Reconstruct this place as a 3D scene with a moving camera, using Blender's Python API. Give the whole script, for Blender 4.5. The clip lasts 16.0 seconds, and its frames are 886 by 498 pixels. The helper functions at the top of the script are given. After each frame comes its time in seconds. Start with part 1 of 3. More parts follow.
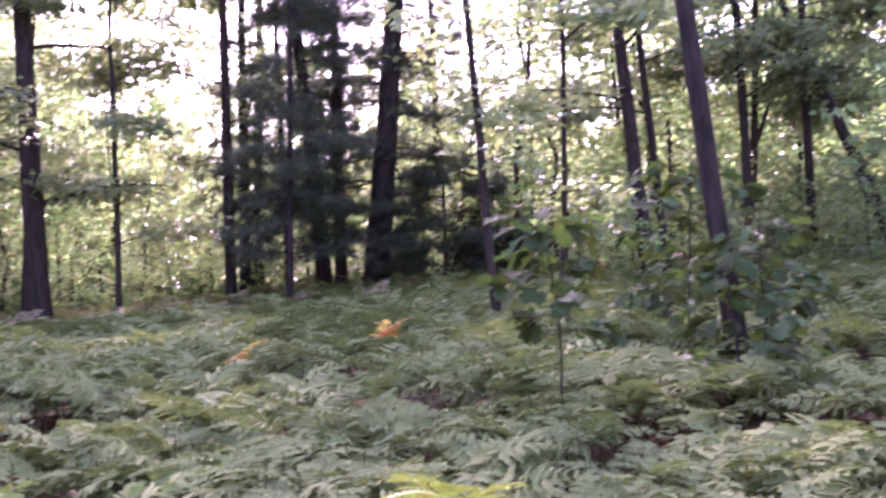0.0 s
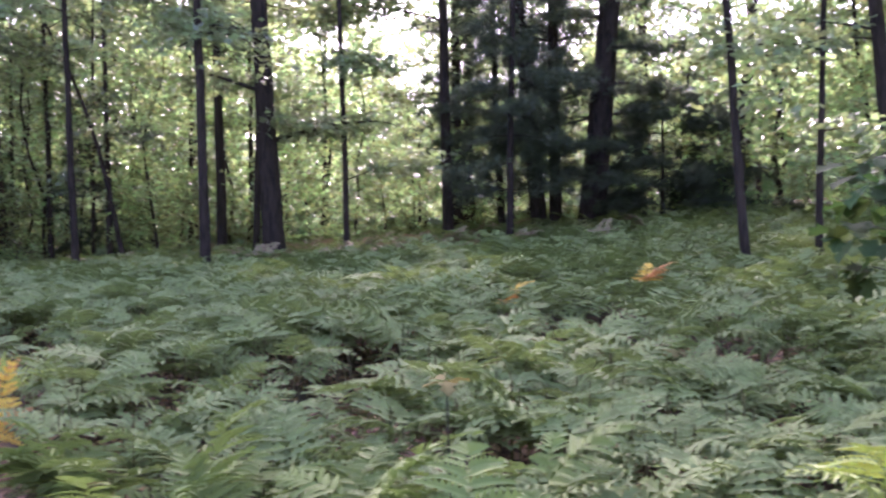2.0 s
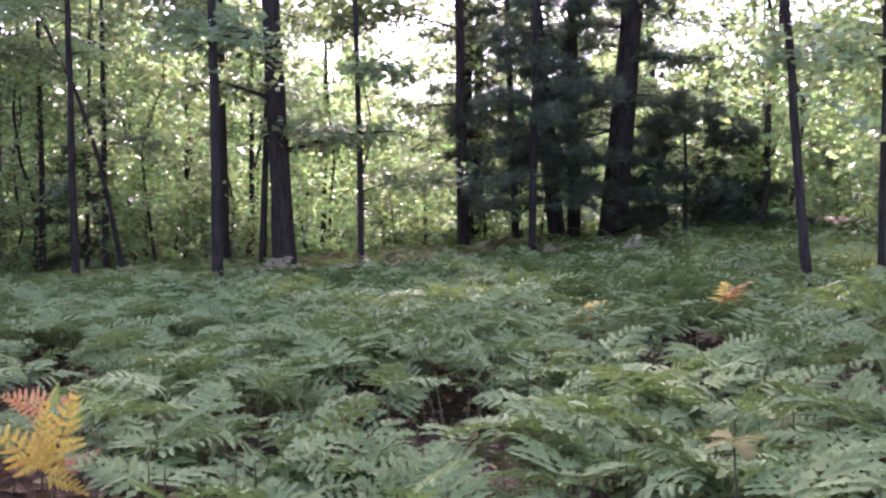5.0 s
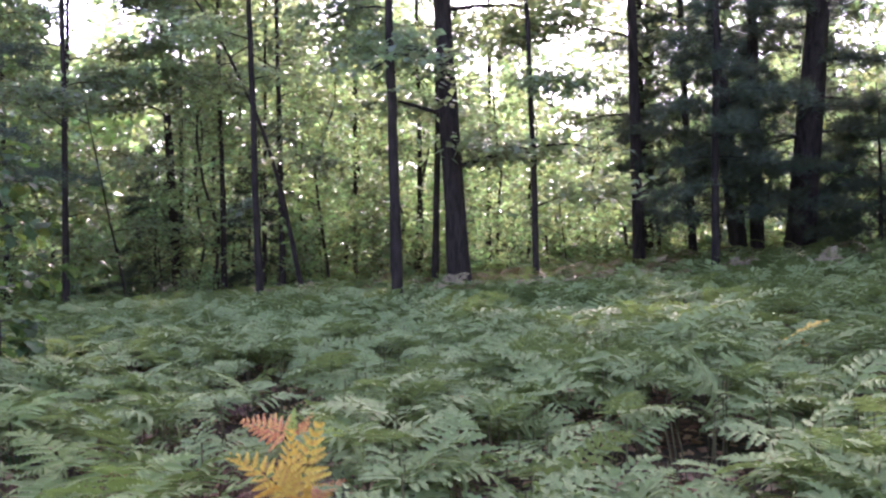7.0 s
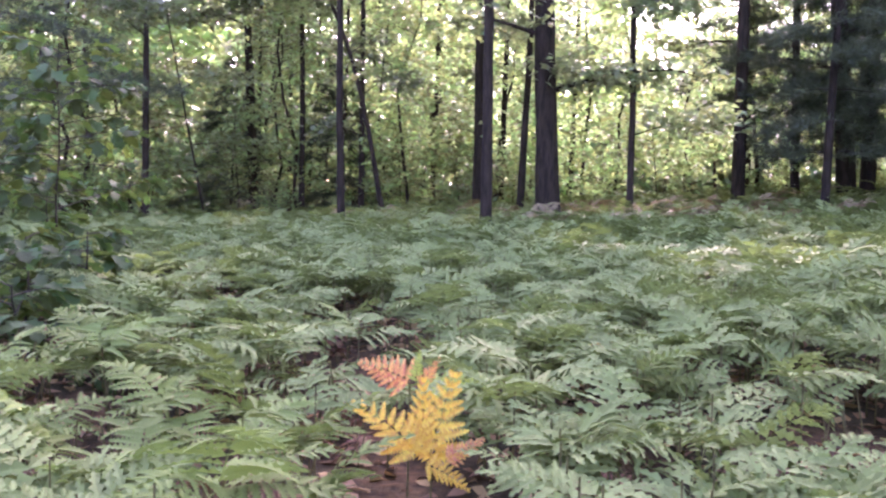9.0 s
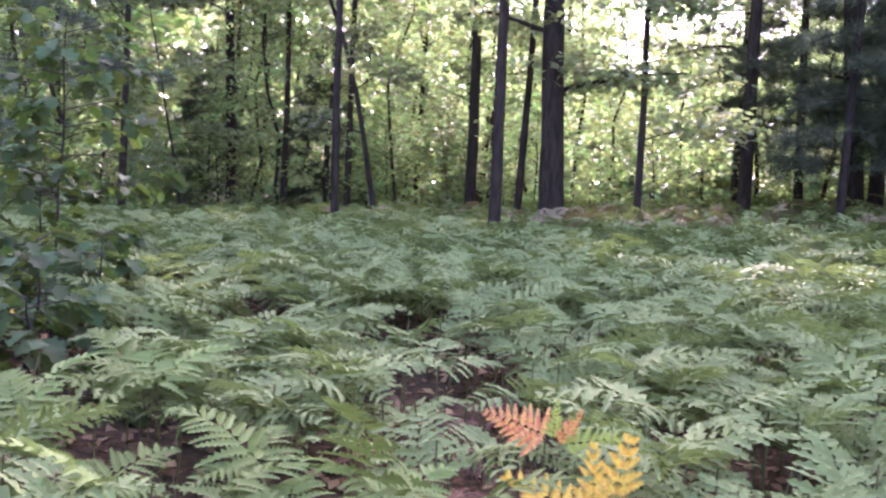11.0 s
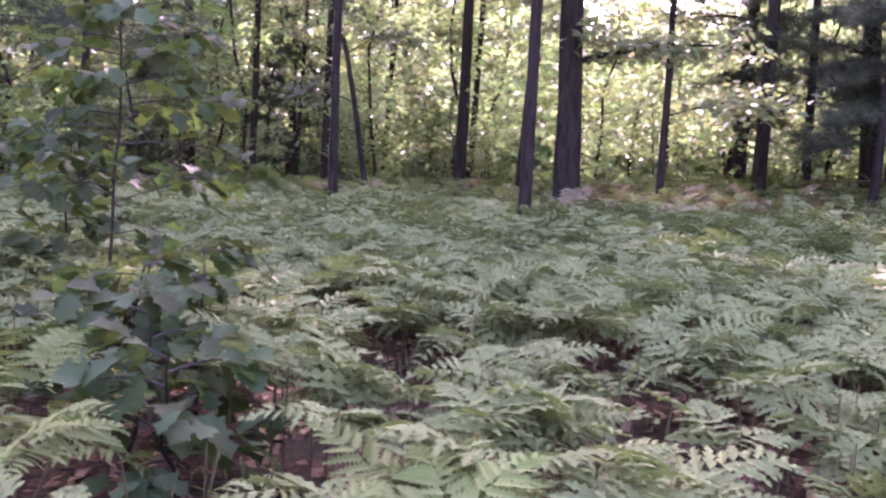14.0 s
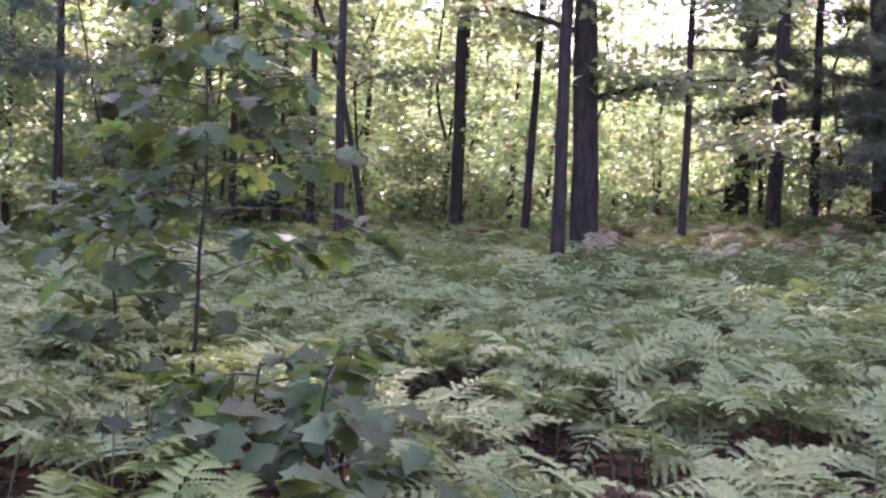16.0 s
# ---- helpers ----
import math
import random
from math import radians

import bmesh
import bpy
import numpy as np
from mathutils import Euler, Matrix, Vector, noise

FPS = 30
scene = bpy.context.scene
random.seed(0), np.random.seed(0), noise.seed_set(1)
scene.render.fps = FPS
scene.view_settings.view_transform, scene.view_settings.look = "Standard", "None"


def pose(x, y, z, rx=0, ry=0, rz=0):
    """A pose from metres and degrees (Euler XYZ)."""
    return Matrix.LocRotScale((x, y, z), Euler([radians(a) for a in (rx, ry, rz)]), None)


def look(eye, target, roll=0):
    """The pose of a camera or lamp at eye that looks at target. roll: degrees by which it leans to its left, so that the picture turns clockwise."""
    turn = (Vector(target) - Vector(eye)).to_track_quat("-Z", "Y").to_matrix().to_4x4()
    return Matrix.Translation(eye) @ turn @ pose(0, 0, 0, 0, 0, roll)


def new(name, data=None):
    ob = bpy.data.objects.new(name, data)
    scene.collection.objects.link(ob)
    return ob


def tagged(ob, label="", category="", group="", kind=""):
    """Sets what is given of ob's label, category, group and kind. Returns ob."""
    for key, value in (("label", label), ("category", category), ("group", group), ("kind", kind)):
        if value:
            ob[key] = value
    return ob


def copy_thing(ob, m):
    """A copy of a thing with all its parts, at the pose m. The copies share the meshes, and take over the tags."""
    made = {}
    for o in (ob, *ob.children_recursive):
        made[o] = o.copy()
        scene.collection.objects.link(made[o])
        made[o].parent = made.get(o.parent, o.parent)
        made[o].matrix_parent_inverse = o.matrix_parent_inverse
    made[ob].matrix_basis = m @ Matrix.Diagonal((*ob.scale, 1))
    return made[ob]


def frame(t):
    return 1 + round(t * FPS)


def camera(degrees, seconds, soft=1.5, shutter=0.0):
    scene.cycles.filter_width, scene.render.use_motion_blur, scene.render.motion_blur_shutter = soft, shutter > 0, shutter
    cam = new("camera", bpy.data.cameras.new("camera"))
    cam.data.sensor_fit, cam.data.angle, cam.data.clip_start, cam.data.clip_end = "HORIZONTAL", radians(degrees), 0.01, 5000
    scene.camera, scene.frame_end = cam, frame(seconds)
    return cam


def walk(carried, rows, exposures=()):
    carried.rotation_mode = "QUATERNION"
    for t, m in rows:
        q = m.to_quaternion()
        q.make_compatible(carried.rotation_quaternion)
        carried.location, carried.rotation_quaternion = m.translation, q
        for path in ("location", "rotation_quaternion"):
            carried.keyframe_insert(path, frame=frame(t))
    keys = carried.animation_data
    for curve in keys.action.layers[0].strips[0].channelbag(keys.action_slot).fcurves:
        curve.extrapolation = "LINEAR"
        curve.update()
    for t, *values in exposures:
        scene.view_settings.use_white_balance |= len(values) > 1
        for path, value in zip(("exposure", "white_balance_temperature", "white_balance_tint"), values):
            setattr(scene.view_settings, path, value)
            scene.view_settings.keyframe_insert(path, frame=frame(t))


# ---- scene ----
cam = camera(49.5, 16.0, 2.4, 0.24)
PATH = [
    (0, (-0.102, 0.455, 1.489), (-0.083, 2.452, 1.596), -1.9),
    (0.5, (-0.254, 0.563, 1.457), (-0.438, 2.554, 1.47), -1.2),
    (1, (-0.597, 0.493, 1.533), (-0.698, 2.491, 1.54), -2.6),
    (1.5, (-0.832, 0.407, 1.589), (-1.007, 2.399, 1.59), -0.8),
    (2, (-0.938, 0.411, 1.595), (-1.278, 2.382, 1.571), -0.9),
    (2.5, (-1.114, 0.567, 1.593), (-1.626, 2.499, 1.643), -2.8),
    (3, (-1.25, 0.84, 1.602), (-1.712, 2.786, 1.655), -3.3),
    (3.2, (-1.291, 0.897, 1.603), (-1.725, 2.85, 1.626), -3.7),
    (5.3, (-1.8, 1.035, 1.595), (-2.087, 3.015, 1.606), -0.3),
    (5.5, (-1.808, 1.084, 1.628), (-2.192, 3.047, 1.655), -1.2),
    (6, (-1.875, 1.192, 1.609), (-2.429, 3.114, 1.605), -2.2),
    (6.5, (-2.03, 1.174, 1.625), (-2.629, 3.082, 1.63), -0.4),
    (7, (-2.208, 1.108, 1.65), (-2.806, 3.016, 1.688), -1.0),
    (7.5, (-2.349, 1.128, 1.65), (-2.972, 3.028, 1.593), 1.0),
    (8, (-2.476, 1.313, 1.649), (-3.166, 3.189, 1.596), -0.1),
    (8.5, (-2.595, 1.522, 1.649), (-3.307, 3.39, 1.565), 1.3),
    (8.7, (-2.646, 1.557, 1.645), (-3.376, 3.416, 1.532), 1.3),
    (10.8, (-3.543, 1.953, 1.692), (-4.169, 3.848, 1.574), 3.8),
    (11, (-3.621, 2.034, 1.681), (-4.261, 3.926, 1.564), 3.2),
    (11.5, (-3.96, 2.176, 1.692), (-4.514, 4.093, 1.557), 2.5),
    (12, (-4.271, 2.276, 1.738), (-4.741, 4.214, 1.584), 1.9),
    (12.5, (-4.501, 2.51, 1.763), (-5.094, 4.416, 1.637), -0.1),
    (13, (-4.676, 2.688, 1.761), (-5.254, 4.597, 1.608), 0.6),
    (13.5, (-5.037, 2.749, 1.776), (-5.485, 4.69, 1.6), 2.1),
    (14, (-5.307, 2.759, 1.823), (-5.774, 4.695, 1.637), 3.9),
    (14.5, (-5.572, 3.061, 1.843), (-6.146, 4.975, 1.753), 1.5),
    (15, (-5.802, 3.234, 1.828), (-6.428, 5.129, 1.692), 1.5),
    (15.5, (-6.205, 3.319, 1.879), (-6.58, 5.28, 1.751), 2.8),
    (16, (-6.504, 3.364, 1.902), (-6.856, 5.33, 1.795), 2.7),
]
walk(cam, [(t, look(eye, target, roll)) for t, eye, target, roll in PATH], [(0.0, 3.13, 6070, 77), (0.5, 2.93, 5970, 60), (1.5, 2.88, 5970, 51), (2.5, 2.83, 5970, 49), (5.5, 2.95, 5970, 49), (7.0, 2.9, 5970, 47), (8.5, 3.52, 6170, 56), (11.0, 3.47, 6070, 53), (12.0, 3.57, 6090, 58), (12.5, 3.5, 6100, 69), (13.5, 3.45, 6100, 73), (14.5, 3.55, 6200, 85), (15.0, 3.45, 6100, 71), (16.0, 3.45, 6100, 69)])

# ---- light ----
SUN_EL, SUN_AZ = radians(40), radians(-12)
world = bpy.data.worlds.new("sky")
scene.world = world
world.use_nodes = True
wn = world.node_tree
sky = wn.nodes.new("ShaderNodeTexSky")
sky.sky_type = 'NISHITA'
sky.sun_disc = False
sky.sun_elevation, sky.sun_rotation = SUN_EL, SUN_AZ
sky.air_density, sky.dust_density, sky.ozone_density = 1.0, 2.4, 1.0
wn.nodes["Background"].inputs["Strength"].default_value = 0.15
wn.links.new(sky.outputs[0], wn.nodes["Background"].inputs["Color"])
sun = new("sun", bpy.data.lights.new("sun", 'SUN'))
sun.data.energy, sun.data.angle, sun.data.color = 2.1, radians(3), (1.0, 0.94, 0.82)
sun.matrix_world = look((30 * math.sin(SUN_AZ), 30 * math.cos(SUN_AZ), 30 * math.tan(SUN_EL)), (0, 0, 0))

# ---- materials ----


def veg(name, base, through_light, share=0.4, rough=0.45, vary=0.35, hue=0.03, per_object=False, coarse=1.3, spec=0.4, by_tree=0.0):
    """Leaf material: a glossy upper skin mixed with light that passes through, varied leaf by leaf and in patches."""
    m = bpy.data.materials.new(name)
    m.use_nodes = True
    n, l = m.node_tree.nodes, m.node_tree.links
    n.clear()
    out = n.new("ShaderNodeOutputMaterial")
    mix = n.new("ShaderNodeMixShader")
    mix.inputs[0].default_value = share
    pr = n.new("ShaderNodeBsdfPrincipled")
    tr = n.new("ShaderNodeBsdfTranslucent")
    geo = n.new("ShaderNodeNewGeometry")
    rnd = geo.outputs["Random Per Island"]
    if per_object:
        rnd = n.new("ShaderNodeObjectInfo").outputs["Random"]
    tex = n.new("ShaderNodeTexNoise")
    tex.inputs["Scale"].default_value = coarse
    tex.inputs["Detail"].default_value = 3
    l.new(geo.outputs["Position"], tex.inputs["Vector"])
    fine = n.new("ShaderNodeTexNoise")
    fine.inputs["Scale"].default_value = 45
    l.new(geo.outputs["Position"], fine.inputs["Vector"])
    add = n.new("ShaderNodeMath")
    add.operation = 'ADD'
    l.new(rnd, add.inputs[0])
    l.new(tex.outputs["Fac"], add.inputs[1])
    add2 = n.new("ShaderNodeMath")
    add2.operation = 'MULTIPLY_ADD'
    add2.inputs[1].default_value = 0.5
    l.new(fine.outputs["Fac"], add2.inputs[0])
    l.new(add.outputs[0], add2.inputs[2])
    val = n.new("ShaderNodeMapRange")
    val.inputs["From Min"].default_value, val.inputs["From Max"].default_value = 0.4, 1.9
    val.inputs["To Min"].default_value, val.inputs["To Max"].default_value = 1 - vary, 1 + vary
    l.new(add2.outputs[0], val.inputs["Value"])
    value = val.outputs[0]
    if by_tree:
        tree = n.new("ShaderNodeMapRange")
        tree.inputs["To Min"].default_value, tree.inputs["To Max"].default_value = 1 - by_tree, 1 + by_tree
        l.new(n.new("ShaderNodeObjectInfo").outputs["Random"], tree.inputs["Value"])
        both = n.new("ShaderNodeMath")
        both.operation = 'MULTIPLY'
        l.new(value, both.inputs[0])
        l.new(tree.outputs[0], both.inputs[1])
        value = both.outputs[0]
    hu = n.new("ShaderNodeMapRange")
    hu.inputs["To Min"].default_value, hu.inputs["To Max"].default_value = 0.5 - hue, 0.5 + hue
    l.new(rnd, hu.inputs["Value"])
    for shader, colour, sock in ((pr, base, "Base Color"), (tr, through_light, "Color")):
        hsv = n.new("ShaderNodeHueSaturation")
        hsv.inputs["Color"].default_value = (*colour, 1)
        l.new(value, hsv.inputs["Value"])
        l.new(hu.outputs[0], hsv.inputs["Hue"])
        l.new(hsv.outputs[0], shader.inputs[sock])
    pr.inputs["Roughness"].default_value = rough
    pr.inputs["Specular IOR Level"].default_value = spec
    l.new(pr.outputs[0], mix.inputs[1])
    l.new(tr.outputs[0], mix.inputs[2])
    l.new(mix.outputs[0], out.inputs["Surface"])
    return m


def rough_stuff(name, dark, light, scale, stretch=(1, 1, 1), bump=0.5, rough=0.9, third=None, dist=0.02):
    """Bark or litter: two tones in noise of two sizes, with relief."""
    m = bpy.data.materials.new(name)
    m.use_nodes = True
    n, l = m.node_tree.nodes, m.node_tree.links
    pr = n["Principled BSDF"]
    tc = n.new("ShaderNodeTexCoord")
    mp = n.new("ShaderNodeMapping")
    mp.inputs["Scale"].default_value = stretch
    l.new(tc.outputs["Object"], mp.inputs["Vector"])
    a = n.new("ShaderNodeTexNoise")
    a.inputs["Scale"].default_value, a.inputs["Detail"].default_value, a.inputs["Roughness"].default_value = scale, 6, 0.65
    l.new(mp.outputs[0], a.inputs["Vector"])
    ramp = n.new("ShaderNodeValToRGB")
    ramp.color_ramp.elements[0].position, ramp.color_ramp.elements[1].position = 0.35, 0.68
    ramp.color_ramp.elements[0].color, ramp.color_ramp.elements[1].color = (*dark, 1), (*light, 1)
    l.new(a.outputs["Fac"], ramp.inputs["Fac"])
    col = ramp.outputs[0]
    if third:
        b = n.new("ShaderNodeTexNoise")
        b.inputs["Scale"].default_value, b.inputs["Detail"].default_value = scale * 0.12, 4
        l.new(tc.outputs["Object"], b.inputs["Vector"])
        r2 = n.new("ShaderNodeValToRGB")
        r2.color_ramp.elements[0].position, r2.color_ramp.elements[1].position = 0.45, 0.62
        l.new(b.outputs["Fac"], r2.inputs["Fac"])
        mx = n.new("ShaderNodeMix")
        mx.data_type = 'RGBA'
        mx.inputs["B"].default_value = (*third, 1)
        l.new(r2.outputs[0], mx.inputs["Factor"])
        l.new(col, mx.inputs["A"])
        col = mx.outputs["Result"]
    l.new(col, pr.inputs["Base Color"])
    bp = n.new("ShaderNodeBump")
    bp.inputs["Strength"].default_value, bp.inputs["Distance"].default_value = bump, dist
    l.new(a.outputs["Fac"], bp.inputs["Height"])
    l.new(bp.outputs[0], pr.inputs["Normal"])
    pr.inputs["Roughness"].default_value = rough
    pr.inputs["Specular IOR Level"].default_value = 0.2
    return m


FERN = veg("fern_green", (0.168, 0.208, 0.072), (0.22, 0.31, 0.088), 0.22, 0.65, 0.3, 0.005, spec=0.14)
FERN_ONE = veg("fern_green_single", (0.155, 0.2, 0.056), (0.205, 0.3, 0.075), 0.24, 0.62, 0.3, 0.005, per_object=True, spec=0.14)
FERN_DRY = veg("fern_dry", (0.25, 0.195, 0.105), (0.28, 0.21, 0.1), 0.25, 0.6, 0.35, 0.02)
FERN_LIME = veg("fern_lime", (0.3, 0.37, 0.075), (0.36, 0.45, 0.08), 0.3, 0.5, 0.2, 0.02)
FERN_YELLOW = veg("fern_yellow", (0.74, 0.47, 0.07), (0.74, 0.47, 0.065), 0.3, 0.55, 0.2, 0.02)
FERN_ORANGE = veg("fern_orange", (0.62, 0.28, 0.1), (0.65, 0.3, 0.08), 0.3, 0.55, 0.25, 0.03)
FERN_BROWN = veg("fern_brown", (0.17, 0.085, 0.05), (0.2, 0.09, 0.04), 0.2, 0.8, 0.4, 0.02)
OAK_LEAF = veg("oak_leaf", (0.12, 0.15, 0.098), (0.36, 0.45, 0.17), 0.42, 0.34, 0.55, 0.03, spec=0.6, coarse=0.35, by_tree=0.3)
# oak leaf with sunlight put into its colour: brighter base and stronger through-light
EDGE_LEAF = veg("leaf_painted_sunlit", (0.14, 0.185, 0.098), (0.42, 0.56, 0.2), 0.5, 0.36, 0.6, 0.045, spec=0.55, coarse=0.25, by_tree=0.4)
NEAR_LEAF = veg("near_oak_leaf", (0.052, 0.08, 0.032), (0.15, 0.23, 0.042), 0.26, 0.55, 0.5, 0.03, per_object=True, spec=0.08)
PALE_LEAF = veg("pale_leaf", (0.15, 0.13, 0.045), (0.18, 0.155, 0.05), 0.3, 0.8, 0.2, 0.02, spec=0.1)
NEEDLE = veg("pine_needle", (0.06, 0.078, 0.048), (0.105, 0.14, 0.07), 0.3, 0.55, 0.4, 0.02, spec=0.3)
DEAD_LEAF = veg("dead_leaf", (0.27, 0.16, 0.075), (0.25, 0.14, 0.055), 0.15, 0.7, 0.6, 0.02)
STEM = rough_stuff("fern_stem", (0.07, 0.06, 0.025), (0.17, 0.15, 0.06), 30, bump=0.1)
BARK = rough_stuff("oak_bark", (0.0155, 0.0112, 0.0083), (0.056, 0.04, 0.0295), 16, (1, 1, 0.18), 0.9, 0.9, dist=0.03)
PINE_BARK = rough_stuff("pine_bark", (0.0148, 0.011, 0.009), (0.053, 0.039, 0.031), 12, (1, 1, 0.3), 1.0, 0.9, dist=0.04)
TWIG = rough_stuff("twig_bark", (0.035, 0.027, 0.02), (0.09, 0.07, 0.055), 20, bump=0.3)
LITTER = rough_stuff("leaf_litter", (0.028, 0.016, 0.008), (0.16, 0.09, 0.042), 14, bump=1.0, third=(0.045, 0.036, 0.016), dist=0.03)

# ---- mesh tools ----
rng = np.random.default_rng(7)


def geo_mesh(name, V, F, mat, smooth=False):
    me = bpy.data.meshes.new(name)
    V, F = np.ascontiguousarray(V, dtype=np.float32), np.ascontiguousarray(F, dtype=np.int32)
    k = F.shape[1]
    me.vertices.add(len(V))
    me.vertices.foreach_set("co", V.ravel())
    me.loops.add(F.size)
    me.loops.foreach_set("vertex_index", F.ravel())
    me.polygons.add(len(F))
    me.polygons.foreach_set("loop_start", np.arange(0, F.size, k, dtype=np.int32))
    if smooth:
        me.polygons.foreach_set("use_smooth", np.ones(len(F), dtype=bool))
    me.update(calc_edges=True)
    me.materials.append(mat)
    return me


def part(name, me, parent, label="", m=None):
    ob = new(name, me)
    ob.parent = parent
    if m is not None:
        ob.matrix_basis = m
    if label:
        tagged(ob, label)
    return ob


def join(pieces):
    """Several (V, F) as one."""
    n, Vs, Fs = 0, [], []
    for V, F in pieces:
        Vs.append(V)
        Fs.append(F + n)
        n += len(V)
    return np.concatenate(Vs), np.concatenate(Fs)


def spread(V, F, places, turns, sizes):
    """A copy of the piece (V, F) at each place, with its turn (n, 3, 3) and size, as one mesh."""
    n, k = len(places), len(V)
    W = np.einsum("nij,kj->nki", turns, V) * np.reshape(sizes, (n, 1, 1)) + places[:, None]
    return W.reshape(-1, 3), (F[None] + (np.arange(n) * k)[:, None, None]).reshape(-1, F.shape[1])


def unit(v):
    return v / np.maximum(np.linalg.norm(v, axis=-1, keepdims=True), 1e-9)


def frames(ahead, up):
    """Turns whose x runs ahead and whose z is as near to up as it can be."""
    x = unit(ahead)
    y = unit(np.cross(up, x))
    return np.stack([x, y, np.cross(x, y)], -1)


def tube(path, radii, sides=8, rough=0.0, seed=0):
    """A tapered tube along a path, with an uneven skin, as quads."""
    path, radii = np.asarray(path, float), np.asarray(radii, float)
    r = np.random.default_rng(seed)
    t = unit(np.gradient(path, axis=0))
    ref = np.array([1.0, 0.13, 0]) if abs(t[0][0]) < 0.8 else np.array([0, 1.0, 0.1])
    u = unit(np.cross(t, ref))
    w = np.cross(t, u)
    a = np.linspace(0, 2 * np.pi, sides, endpoint=False)
    lobes = 1 + rough * (0.6 * np.sin(2 * a + r.uniform(0, 6)) + 0.5 * np.sin(3 * a + r.uniform(0, 6)))
    ring = lobes[None] * (1 + rough * r.normal(0, 0.5, (len(path), sides)))
    V = path[:, None] + (radii[:, None] * ring)[..., None] * (np.cos(a)[None, :, None] * u[:, None] + np.sin(a)[None, :, None] * w[:, None])
    i, j = np.meshgrid(np.arange(len(path) - 1), np.arange(sides), indexing="ij")
    b, c = i * sides, (j + 1) % sides
    F = np.stack([b + j, b + c, b + sides + c, b + sides + j], -1).reshape(-1, 4)
    return V.reshape(-1, 3), F


def tris(F):
    return np.concatenate([F[:, [0, 1, 2]], F[:, [0, 2, 3]]])


# ---- ground ----


def ground_z(x, y):
    """The mound: it rises ahead and to the right, falls away to the left, and levels out far off."""
    x, y = np.clip(np.asarray(x, float), -26, 7), np.clip(np.asarray(y, float), -6, 25)
    return -0.023 - 0.0358 * x + 0.0647 * y + 0.00023 * x * x + 0.00518 * x * y + 0.0007 * y * y


def lumps(x, y):
    return 0.03 * np.sin(1.7 * x + 0.6 * y) * np.sin(1.3 * y - 0.4 * x + 1) + 0.015 * np.sin(4.1 * x + 2 * y)


def gz(x, y):
    return ground_z(x, y) + lumps(np.asarray(x, float), np.asarray(y, float))


def ground():
    near_x, near_y = np.arange(-34, 18.01, 0.5), np.arange(-12, 42.01, 0.5)
    far = np.array([60, 90, 150, 400, 1500.0])
    xs = np.concatenate([-34 - far[::-1], near_x, 18 + far])
    ys = np.concatenate([-12 - far[::-1], near_y, 42 + far])
    X, Y = np.meshgrid(xs, ys, indexing="ij")
    V = np.stack([X, Y, gz(X, Y)], -1).reshape(-1, 3)
    i, j = np.meshgrid(np.arange(len(xs) - 1), np.arange(len(ys) - 1), indexing="ij")
    b, n = i * len(ys) + j, len(ys)
    F = np.stack([b, b + n, b + n + 1, b + 1], -1).reshape(-1, 4)
    tagged(new("ground", geo_mesh("ground", V, F, LITTER, True)), "forest floor of red-brown leaf litter and soil", "ground", kind="structure")


ground()

# ---- leaves ----
LEAF = (np.array([(0, 0, 0), (0.5, 0.3, 0.07), (1, 0, -0.05), (0.5, -0.3, 0.07)], float), np.array([(0, 2, 1), (0, 3, 2)]))


def lobed_leaf(seed):
    """A broad oak leaf with lobes, folded a little along the midrib."""
    r = np.random.default_rng(seed)
    s = np.array([0.0, 0.1, 0.2, 0.3, 0.38, 0.5, 0.6, 0.68, 0.8, 0.87, 0.94, 1.0])
    h = np.array([0.012, 0.015, 0.18, 0.15, 0.24, 0.4, 0.25, 0.25, 0.33, 0.16, 0.1, 0.0]) * r.uniform(0.85, 1.15, 12)
    fold, droop = r.uniform(0.15, 0.4), r.uniform(0.1, 0.35)
    lift = np.array([0, 0, 0.06, 0, 0, 0.08, 0, 0, 0.08, 0.04, 0, 0])
    mid = np.stack([s, 0 * s, -droop * s * s], -1)
    left = np.stack([s + lift, h, fold * h - droop * s * s], -1)
    right = np.stack([s + lift * r.uniform(0.7, 1.2), -h * 0.95, fold * h - droop * s * s], -1)
    V = np.concatenate([mid, left, right])
    i = np.arange(11)
    F = np.concatenate([np.stack([i, i + 1, 12 + i + 1, 12 + i], -1), np.stack([i + 1, i, 24 + i, 24 + i + 1], -1)])
    return V, F


def cloud(places, sizes, tilt=0.5, r=rng):
    """Flat leaves that lie about level, with their tips turned every way."""
    n = len(places)
    a = r.uniform(0, 2 * np.pi, n)
    tip = np.stack([np.cos(a), np.sin(a), r.normal(-0.25, 0.35, n)], -1)
    up = np.stack([r.normal(0, tilt, n), r.normal(0, tilt, n), np.ones(n)], -1)
    return spread(*LEAF, places, frames(tip, up), sizes)


# ---- trees ----
VIEW = np.array([-3.0, 1.5])


def sideways(x, y):
    v = unit(np.array([x, y]) - VIEW)
    return np.array([v[1], -v[0]])


